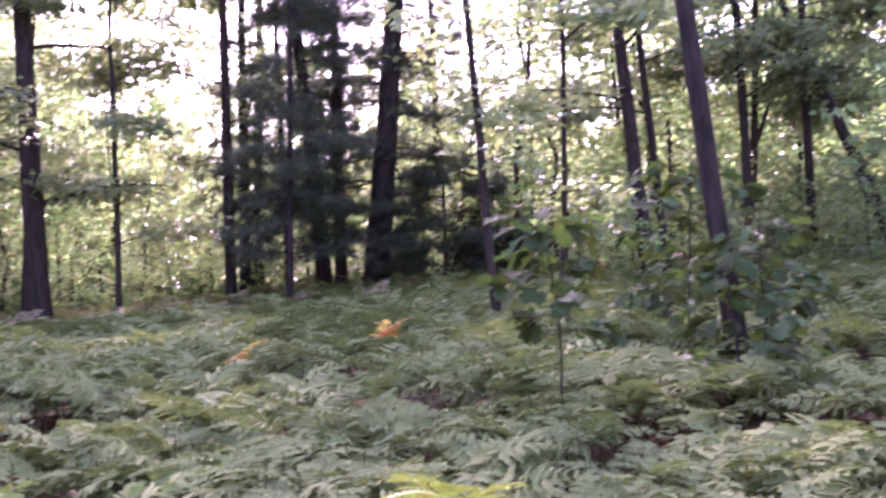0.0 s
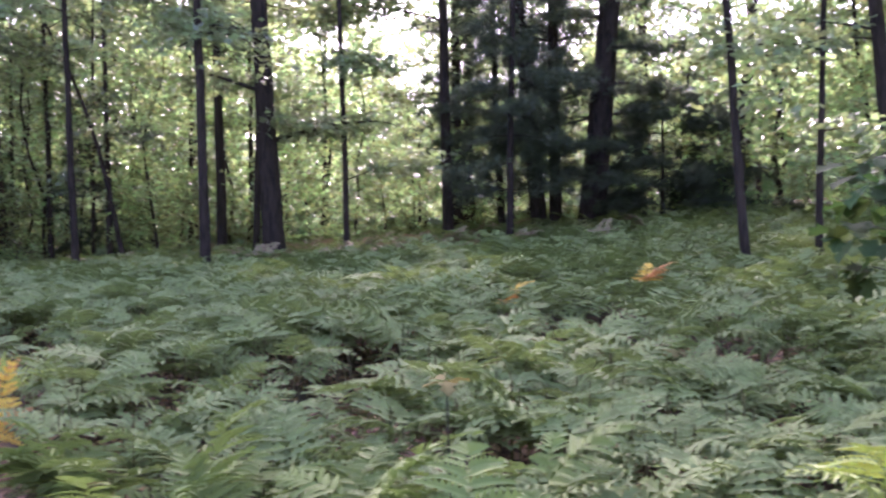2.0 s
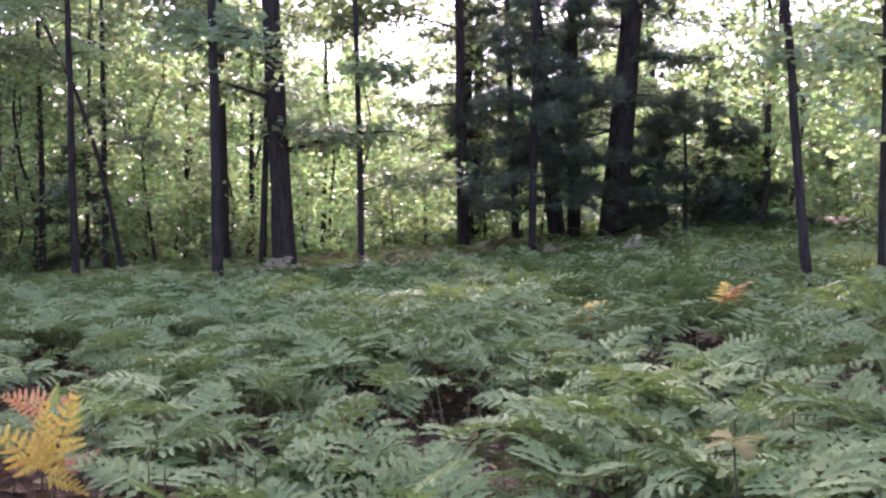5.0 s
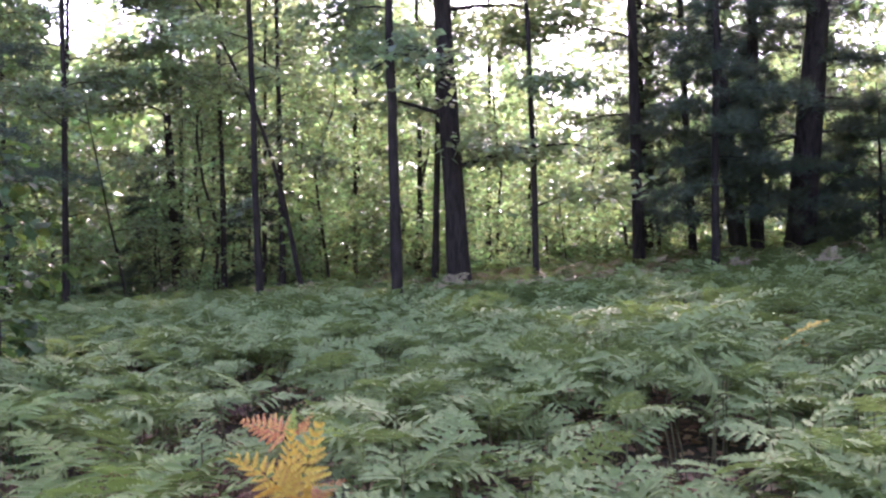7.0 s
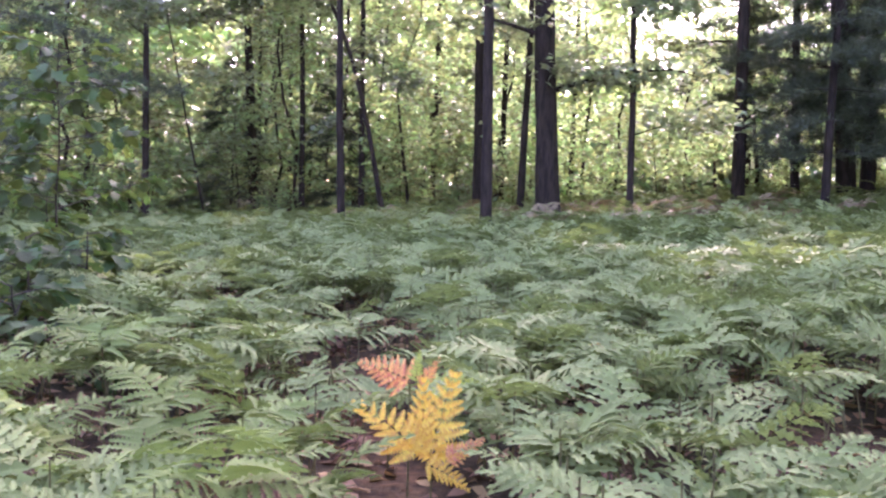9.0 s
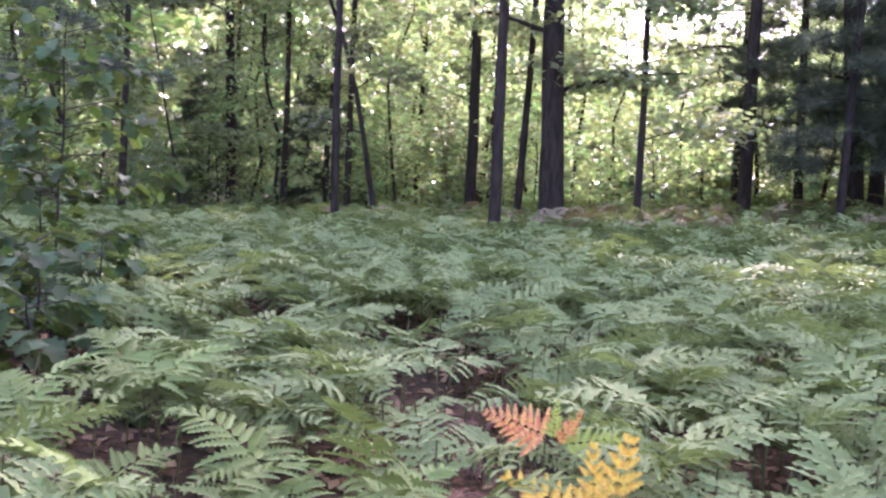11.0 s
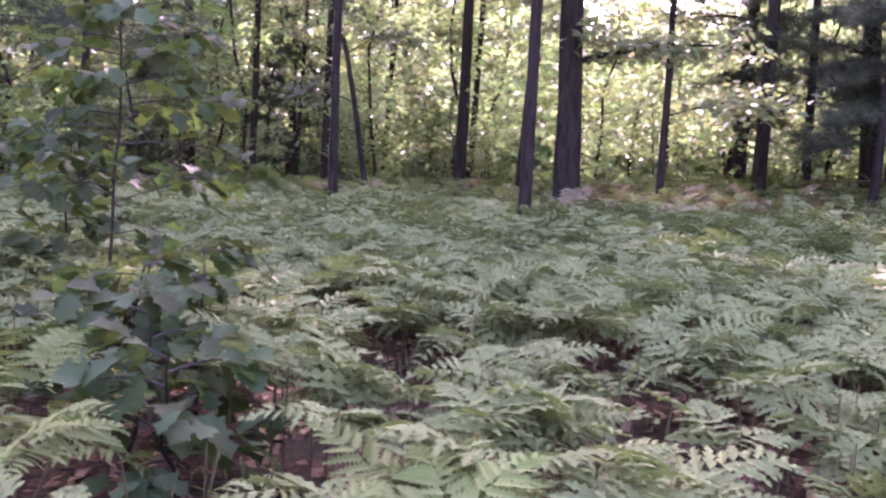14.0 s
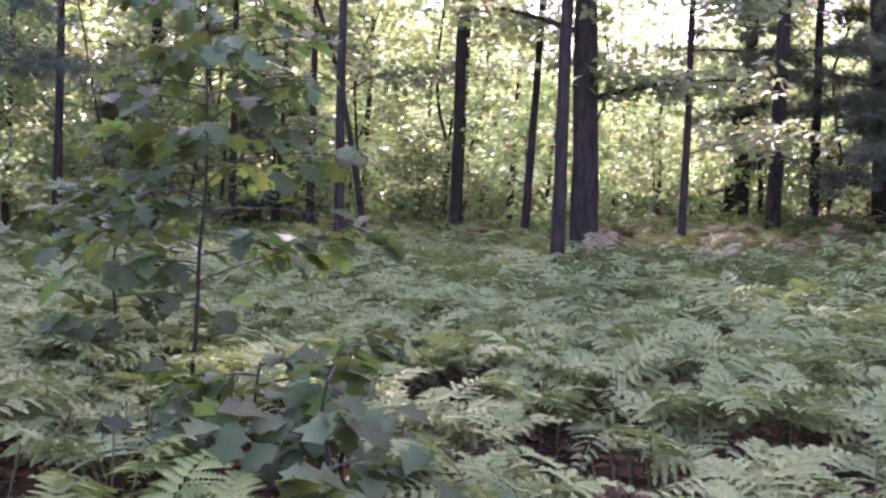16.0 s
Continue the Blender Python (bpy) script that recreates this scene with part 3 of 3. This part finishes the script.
def fern_stem(h, lean):
    u = np.linspace(0, 1, 4)
    p = np.stack([lean * u * u, 0 * u, -0.04 + (h + 0.04) * u], -1)
    return tube(p, 0.005 * np.linspace(1.1, 0.7, 4), 4)


NEAR_BLADES = [geo_mesh("frond", *blade(11, 8, k), FERN_ONE) for k in range(5)]


def blade_pose(h, lean, yaw, pitch, size):
    return pose(lean, 0, h, 0, -pitch, yaw) @ Matrix.Diagonal((size, size, size, 1))


def fern_plant(seed, mats=None, upright=0.0, size=1.0, name="fern"):
    r = random.Random(seed)
    root = new(name)
    h, lean = r.uniform(0.34, 0.54) * size, r.uniform(0.0, 0.1)
    part("stem", geo_mesh("stem", *fern_stem(h, lean), STEM, True), root)
    for k, (yaw, length) in enumerate(((0, 0.38), (66, 0.31), (-66, 0.31))):
        me = NEAR_BLADES[r.randrange(5)]
        if mats:
            me = me.copy()
            me.materials[0] = mats[k % len(mats)]
        part("frond", me, root, m=blade_pose(h - 0.02 * (k > 0), lean, yaw + r.uniform(-12, 12), r.uniform(-6, 44 if k == 0 else 30) + upright, size * length * r.uniform(0.85, 1.15)))
    return root


# bare patches: x, y, radius, and how far each runs on towards the trail
HOLES = [(-2.52, 6.45, 0.4, 0.8), (-3.05, 5.9, 0.2, 0.1), (-5.45, 4.9, 0.3, 0.5), (-4.95, 5.17, 0.3, 0.5), (-3.5, 5.5, 0.24, 0.3), (-2.75, 5.5, 0.28, 0.45),
         (-4.85, 6.7, 0.23, 0.15), (-4.9, 5.9, 0.3, 0.3), (-4.5, 6.0, 0.22, 0.15), (-6.65, 7.65, 0.42, 0.5), (-6.4, 7.35, 0.22, 0.1), (-5.3, 8.28, 0.25, 0.2),
         (-5.15, 7.2, 0.24, 0.1), (-5.45, 6.6, 0.25, 0.2), (-1.2, 8.4, 0.42, 0.7), (0.1, 8.8, 0.36, 0.6), (-0.35, 7.0, 0.3, 0.28), (-0.07, 6.2, 0.28, 0.2),
         (1.1, 5.8, 0.46, 0.36), (1.95, 5.7, 0.37, 0.32), (3.1, 8.0, 0.37, 0.28), (-6.85, 5.65, 0.5, 0.6), (-7.5, 6.5, 0.39, 0.24), (-8.6, 6.4, 0.35, 0.24),
         (-5.8, 7.5, 0.26, 0.16), (-7.5, 8.4, 0.35, 0.28), (-1.45, 7.5, 0.28, 0.2)]
TO_TRAIL = np.array([0.31, -0.95])
PATH_DIR = unit(np.array([-6.4, 2.9]))
PATH_START = np.array([-0.1, 0.45])


def from_path(x, y):
    """How far a spot lies ahead of the line walked."""
    return (x - PATH_START[0]) * PATH_DIR[1] - (y - PATH_START[1]) * PATH_DIR[0]


def scatter(density, x0, x1, y0, y1, r):
    """Spots for ferns, on a jittered grid, without the bare patches and the wood."""
    step = density ** -0.5
    X, Y = np.meshgrid(np.arange(x0, x1, step), np.arange(y0, y1, step), indexing="ij")
    X = (X + r.uniform(-0.5, 0.5, X.shape) * step).ravel()
    Y = (Y + r.uniform(-0.5, 0.5, Y.shape) * step).ravel()
    keep = Y < np.array([edge_y(v) for v in X]) - 0.2
    for hx, hy, hr, run in HOLES:
        u = np.clip((X - hx) * TO_TRAIL[0] + (Y - hy) * TO_TRAIL[1], 0, run)
        keep &= np.hypot(X - hx - u * TO_TRAIL[0], Y - hy - u * TO_TRAIL[1]) > hr * r.uniform(0.8, 1.12, len(X))
    gap = np.sin(2.3 * X + 1.1 * Y) * np.sin(1.9 * Y - 0.8 * X + 2)
    keep &= (gap > -0.75) | (r.uniform(0, 1, len(X)) < 0.45)
    return X[keep], Y[keep]


frng = np.random.default_rng(99)
FX, FY = scatter(20.0, -26, 9, -4, 22.5, frng)
FD = from_path(FX, FY)
on_trail = np.abs(FD) < 0.9
FX, FY, FD = FX[~on_trail], FY[~on_trail], FD[~on_trail]
seen = (FX > -9.5 - (FY - 3) * 1.05) & (FX < 1.8 + FY * 0.5)
clear = (np.hypot(FX + 4.02, FY - 4.72) > 0.36) & (np.hypot(FX + 3.84, FY - 4.3) > 0.38) & (np.hypot(FX + 3.66, FY - 3.95) > 0.36) & (np.hypot(FX + 4.28, FY - 5.2) > 0.26) & (np.hypot(FX + 0.57, FY - 6.2) > 0.28) & (np.hypot(FX + 0.66, FY - 9.2) > 0.42) & (np.hypot(FX + 2.05, FY - 9.0) > 0.38) & (np.hypot(FX + 3.93, FY - 6.9) > 0.34) & (np.hypot(FX + 7.75, FY - 6.85) > 0.5) & (np.hypot(FX + 7.45, FY - 6.25) > 0.42) & (np.hypot(FX + 7.0, FY - 5.8) > 0.4) & (np.hypot(FX + 0.05, FY - 3.55) > 0.34)
FX, FY, FD, seen = FX[clear], FY[clear], FD[clear], seen[clear]
near = (FD > 1.2) & (FD < 5.4) & seen
order = np.argsort(np.where(near, FD, 1e9))[:300]
near_idx = order[near[order]]
is_near = np.zeros(len(FX), bool)
is_near[near_idx] = True

fern_protos = [fern_plant(300 + k) for k in range(8)]
for k, i in enumerate(near_idx):
    x, y = float(FX[i]), float(FY[i])
    s = float(frng.uniform(0.82, 1.12))
    m = pose(x, y, float(gz(x, y)), frng.uniform(-15, 15), frng.uniform(-15, 15), frng.uniform(0, 360)) @ Matrix.Diagonal((s, s, s, 1))
    ob = fern_protos[k] if k < 8 else copy_thing(fern_protos[k % 8], m)
    ob.matrix_basis = m
    tagged(ob, "green bracken fern with arching feathery fronds", "fern", "bracken ferns of the clearing")


# taller ferns round the pale seedling
for k, (x, y, turn) in enumerate(((-1.36, 3.0, 100), (-1.2, 3.6, 20))):
    m = pose(x, y, float(gz(x, y)), 4, -5, turn) @ Matrix.Diagonal((0.85, 0.85, 1.1, 1))
    tagged(copy_thing(fern_protos[k], m), "green bracken fern with arching feathery fronds", "fern", "bracken ferns of the clearing")


def fern_stuff(name, idx, pairs, teeth, label, size=1.0, mat=FERN, lift=0.0):
    """All the ferns of a stretch as one mesh."""
    r = np.random.default_rng(len(idx))
    blades = [blade(pairs, teeth, 50 + k) for k in range(4)]
    pieces = []
    x, y = FX[idx], FY[idx]
    n = len(idx)
    h = r.uniform(0.27, 0.48, n) + lift
    yaw0, lean = r.uniform(0, 2 * np.pi, n), r.uniform(0, 0.1, n)
    base = np.stack([x, y, gz(x, y)], -1)
    which = r.integers(0, 4, n)
    for k, (dy, length) in enumerate(((0, 0.44), (1.19, 0.36), (-1.19, 0.36))):
        yaw = yaw0 + dy + r.uniform(-0.2, 0.2, n)
        up = np.radians(r.uniform(-8, 36, n))
        ahead = np.stack([np.cos(yaw) * np.cos(up), np.sin(yaw) * np.cos(up), np.sin(up)], -1)
        top = np.stack([r.normal(0, 0.28, n), r.normal(0, 0.28, n), np.ones(n)], -1)
        at = base + np.stack([np.cos(yaw0) * lean, np.sin(yaw0) * lean, h], -1)
        for b in range(4):
            s = which == b
            pieces.append(spread(*blades[b], at[s], frames(ahead[s], top[s]), size * length * r.uniform(0.8, 1.2, int(s.sum()))))
    V, F = join(pieces)
    tagged(new(name, geo_mesh(name, V, F, mat)), label, "ferns", kind="stuff")
    if teeth == 0:
        return
    st = fern_stem(1.0, 0.0)
    q = tris(st[1])
    turns = np.repeat(np.eye(3)[None], n, 0)
    V, F = spread(st[0] * (1, 1, 0.5), q, base, turns, np.ones(n))
    tagged(new(name + "_stems", geo_mesh(name + "_stems", V, F, STEM)), "thin brown-green bracken stalks in the ground", "fern stems", kind="stuff")


rest = ~is_near
mid = np.where(rest & seen & (FD > 0.8) & (FD < 6.7))[0]
dry = frng.uniform(0, 1, len(FX)) < 0.25 * np.exp(-((FX + 5.2) / 3.2) ** 2 - ((FY - 17.6) / 1.5) ** 2)
far = np.where(rest & seen & (FD >= 6.7) & ~dry)[0]
withered = np.where(rest & seen & (FD >= 6.7) & dry)[0]
back = np.where(rest & ~seen)[0]
fern_stuff("ferns_middle", mid, 10, 4, "dense grey-green bracken covering the clearing")
fern_stuff("ferns_far", far, 7, 0, "dense grey-green bracken before the trees", 1.08, FERN, -0.05)
fern_stuff("ferns_withered", withered, 10, 0, "pinkish dry bracken at the sunny edge of the clearing", 1.0, FERN_DRY, 0.03)
fern_stuff("ferns_behind", back[::8], 6, 0, "bracken on the other side of the trail")


# ferns that have turned


def turned_fern(x, y, mats, label, yaw, upright=0.0, size=1.0, seed=0, tilt=0.0):
    ob = fern_plant(seed, mats, upright, size)
    ob.matrix_basis = pose(x, y, float(gz(x, y)), tilt, 0, yaw)
    tagged(ob, label, "fern", "ferns that have turned colour")


def upright_fern(x, y, z, right, fronds, label, seed):
    """A dying fern whose fronds stand in one fan: (foot across, foot up, across, up, length, width, bend, material) for each."""
    root = new("fern")
    g = float(gz(x, y))
    root.matrix_basis = pose(x, y, g)
    h = z - g
    part("stem", geo_mesh("stem", *fern_stem(h, 0.0), STEM, True), root)
    right = Vector((*right, 0)).normalized()
    face = Vector((right.y, -right.x, 0.35)).normalized()
    for k, (a0, b0, a, b, length, wide, bend, mat) in enumerate(fronds):
        me = geo_mesh("frond", *blade(9, 9, 70 + seed + k, bend, 1.35), mat)
        ax = (right * a + Vector((0, 0, b)) - face * 0.1).normalized()
        ay = face.cross(ax).normalized()
        m = Matrix((ax, ay, ax.cross(ay))).transposed().to_4x4()
        at = Vector((0, 0, h + b0)) + right * a0 + face * 0.012 * k
        part("frond", me, root, m=Matrix.Translation(at) @ m @ Matrix.Diagonal((length, length * wide, length * 0.5, 1)))
    tagged(root, label, "fern", "ferns that have turned colour")


upright_fern(-4.02, 4.81, 0.66, (0.93, 0.36), [
    (0.0, 0.0, 0.22, 1, 0.37, 0.85, 0.0, FERN_YELLOW), (-0.035, 0.03, -0.02, 1, 0.3, 0.62, 0.0, FERN_YELLOW),
    (-0.05, 0.03, -0.8, 1, 0.32, 0.72, 0.45, FERN_YELLOW), (-0.02, 0.0, 0.85, -0.28, 0.2, 0.6, -0.4, FERN_YELLOW),
    (0.05, 0.02, 0.9, 0.45, 0.17, 0.6, 0.0, FERN_ORANGE)], "golden yellow dying fern with upright fronds", 0)
upright_fern(-4.3, 5.25, 0.86, (0.93, 0.36), [
    (0.0, 0.0, -0.9, 0.55, 0.24, 0.9, 0.2, FERN_ORANGE), (0.025, 0.0, 0.1, 1, 0.14, 0.6, 0.0, FERN_LIME),
    (0.05, -0.02, 0.45, 0.8, 0.15, 0.6, 0.0, FERN_ORANGE), (0.06, -0.03, 1.0, 0.25, 0.26, 0.5, 0.0, FERN_LIME)], "rusty orange fern behind a yellow one", 5)
turned_fern(-0.68, 9.4, [FERN_ORANGE, FERN_YELLOW, FERN_ORANGE], "orange dead fern lying on green bracken", 10, 12, 1.05, 902)
turned_fern(-1.97, 8.95, [FERN_YELLOW, FERN_YELLOW, FERN_ORANGE], "yellow and brown withered fern", 20, 16, 1.12, 903)
turned_fern(-0.05, 3.75, [FERN_LIME], "lime-yellow fern beginning to turn", 250, 10, 1.1, 904)
turned_fern(-3.95, 7.0, [FERN_ORANGE, FERN_LIME, FERN_ORANGE], "orange and lime withering fern", 30, 4, 0.72, 905)
turned_fern(-0.65, 8.8, [FERN_BROWN], "brown dead fern in a bare patch", 120, -20, 0.9, 906)

# ---- leaf litter ----


def litter():
    r = np.random.default_rng(5)
    n = 15000
    x, y = r.uniform(-10, 3, n), r.uniform(1, 10.5, n)
    P = np.stack([x, y, gz(x, y) + r.uniform(0.005, 0.03, n)], -1)
    V, F = cloud(P, r.uniform(0.06, 0.12, n), 0.45, r=r)
    tagged(new("leaf_litter", geo_mesh("leaf_litter", V, F, DEAD_LEAF)), "fallen red-brown leaves on the forest floor", "leaf litter", kind="stuff")


litter()


def bare_patch_growth():
    """Dead stalks and withered brown blades in the bare patches between the ferns."""
    r = np.random.default_rng(6)
    at = []
    for hx, hy, hr, run in HOLES:
        n = int(40 * hr)
        a, d, u = r.uniform(0, 6.3, n), hr * np.sqrt(r.uniform(0, 1, n)), r.uniform(0, run, n)
        at.append(np.stack([hx + d * np.cos(a) + u * TO_TRAIL[0], hy + d * np.sin(a) + u * TO_TRAIL[1]], -1))
    at = np.concatenate(at)
    n = len(at)
    base = np.stack([at[:, 0], at[:, 1], gz(at[:, 0], at[:, 1])], -1)
    st = fern_stem(0.4, 0.06)
    a = r.uniform(0, 6.3, n)
    turns = frames(np.stack([np.cos(a), np.sin(a), 0 * a], -1), np.stack([r.normal(0, 0.15, n), r.normal(0, 0.15, n), np.ones(n)], -1))
    V, F = spread(st[0], tris(st[1]), base, turns, r.uniform(0.5, 1.2, n))
    tagged(new("dead_stalks", geo_mesh("dead_stalks", V, F, STEM)), "bare brown stalks standing in gaps between ferns", "stalks", kind="stuff")
    pick = r.uniform(0, 1, n) < 0.35
    k = int(pick.sum())
    ahead = np.stack([np.cos(a[pick]), np.sin(a[pick]), r.uniform(-0.3, 0.2, k)], -1)
    up = np.stack([r.normal(0, 0.4, k), r.normal(0, 0.4, k), np.ones(k)], -1)
    V, F = spread(*blade(9, 4, 91), base[pick] + (0, 0, 0.1), frames(ahead, up), r.uniform(0.2, 0.34, k))
    tagged(new("dead_fronds", geo_mesh("dead_fronds", V, F, FERN_BROWN)), "withered brown bracken lying in bare patches", "dead ferns", kind="stuff")


bare_patch_growth()

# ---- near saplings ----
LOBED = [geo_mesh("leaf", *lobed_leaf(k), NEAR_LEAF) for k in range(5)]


def oak_sapling(x, y, height, radius, leaves, seed, low=0.35, size=0.16, label="", lean=0.0, stem=0.014):
    r = np.random.default_rng(7000 + seed)
    root = new("oak_sapling")
    p = np.zeros((9, 3))
    p[:, 2] = np.linspace(-0.1, height, 9)
    p[:, 0] = lean * p[:, 2]
    p[:, :2] += np.cumsum(r.normal(0, 0.018, (9, 2)), 0)
    V, F = tube(p, stem * np.linspace(1, 0.3, 9), 7, 0.05, seed)
    part("stem", geo_mesh("stem", V, F, BARK, True), root)
    count = max(4, leaves // 12)
    for i in range(count):
        h = height * (low + (0.98 - low) * i / (count - 1))
        a = i * 2.4 + r.uniform(-0.5, 0.5)
        length = radius * (1.05 - 0.6 * i / count) * r.uniform(0.6, 1.15)
        bp = branch_path(along(p, h), a, length, r.uniform(0.15, 0.5), r.uniform(0.1, 0.35), r)
        V, F = tube(bp, stem * 0.4 * np.linspace(1, 0.4, 6), 5)
        part("twig", geo_mesh("twig", V, F, TWIG, True), root)
        for k in range(max(2, leaves // count)):
            u = r.uniform(0.3, 1.03)
            q = [float(np.interp(u, np.linspace(0, 1, 6), bp[:, c])) for c in range(3)]
            m = Matrix.Translation((q[0] + r.normal(0, 0.04), q[1] + r.normal(0, 0.04), q[2] + r.normal(0, 0.03))) @ Euler((r.normal(0, 0.35), r.normal(0.25, 0.35), a + r.uniform(-1.4, 1.4))).to_matrix().to_4x4()
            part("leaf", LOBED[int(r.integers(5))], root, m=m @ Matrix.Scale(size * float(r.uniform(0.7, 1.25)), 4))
    root.matrix_basis = pose(x, y, float(gz(x, y)))
    tagged(root, label, "sapling", "oak saplings among the ferns")
    return root


oak_sapling(-8.52, 7.68, 2.25, 0.85, 380, 1, 0.42, 0.15, "oak sapling with broad glossy lobed leaves over the ferns", stem=0.014)
oak_sapling(-9.4, 8.5, 1.3, 0.75, 160, 2, 0.25, 0.18, "low oak sapling crowded among the ferns")
oak_sapling(-7.48, 6.3, 0.85, 0.42, 84, 3, 0.3, 0.15, "small oak seedling with a crooked grey stem", 0.08)
oak_sapling(-7.45, 6.86, 0.85, 0.36, 48, 4, 0.55, 0.16, "small oak seedling with a few lobed leaves")
oak_sapling(-8.0, 7.1, 0.7, 0.65, 170, 5, 0.2, 0.15, "low oak seedling spreading dark leaves")
oak_sapling(-7.0, 5.85, 0.6, 0.5, 130, 10, 0.15, 0.15, "low oak seedling with dark leaves over bare soil")
oak_sapling(0.64, 5.95, 1.65, 0.4, 120, 6, 0.55, 0.16, "oak sapling with blue-green leaves above the ferns", stem=0.01)
oak_sapling(2.0, 8.8, 2.0, 0.9, 220, 7, 0.3, 0.17, "bushy oak sapling beside a leaning trunk")
oak_sapling(2.35, 7.7, 1.5, 0.9, 200, 8, 0.25, 0.17, "dense low oak sapling in shade")
oak_sapling(1.9, 7.0, 1.2, 0.6, 70, 9, 0.25, 0.16, "dense low oak sapling in shade")


def pale_seedling(x, y, z, seed):
    r = np.random.default_rng(seed)
    root = new("seedling")
    V, F = tube(np.array([(0, 0, -0.05), (0.01, 0, z * 0.5), (0, 0.01, z)]), [0.004, 0.003, 0.0025], 5)
    part("stem", geo_mesh("stem", V, F, TWIG, True), root)
    for k in range(5):
        me = geo_mesh("leaf", *lobed_leaf(40 + k), PALE_LEAF)
        part("leaf", me, root, m=pose(0, 0, z, r.uniform(-20, 20), r.uniform(-15, 20), 72 * k + r.uniform(-20, 20)) @ Matrix.Scale(0.078, 4))
    root.matrix_basis = pose(x, y, float(gz(x, y)))
    tagged(root, "pale withered oak seedling among green ferns", "seedling", "pale seedlings")


part("leaf", geo_mesh("leaf", *lobed_leaf(3), FERN_YELLOW), bpy.data.objects["oak_sapling.002"], "single yellow leaf", pose(-0.12, -0.05, 0.42, 60, 10, 20) @ Matrix.Scale(0.1, 4))
pale_seedling(-0.57, 6.27, 0.5, 1)
pale_seedling(-1.43, 3.28, 0.92, 2)
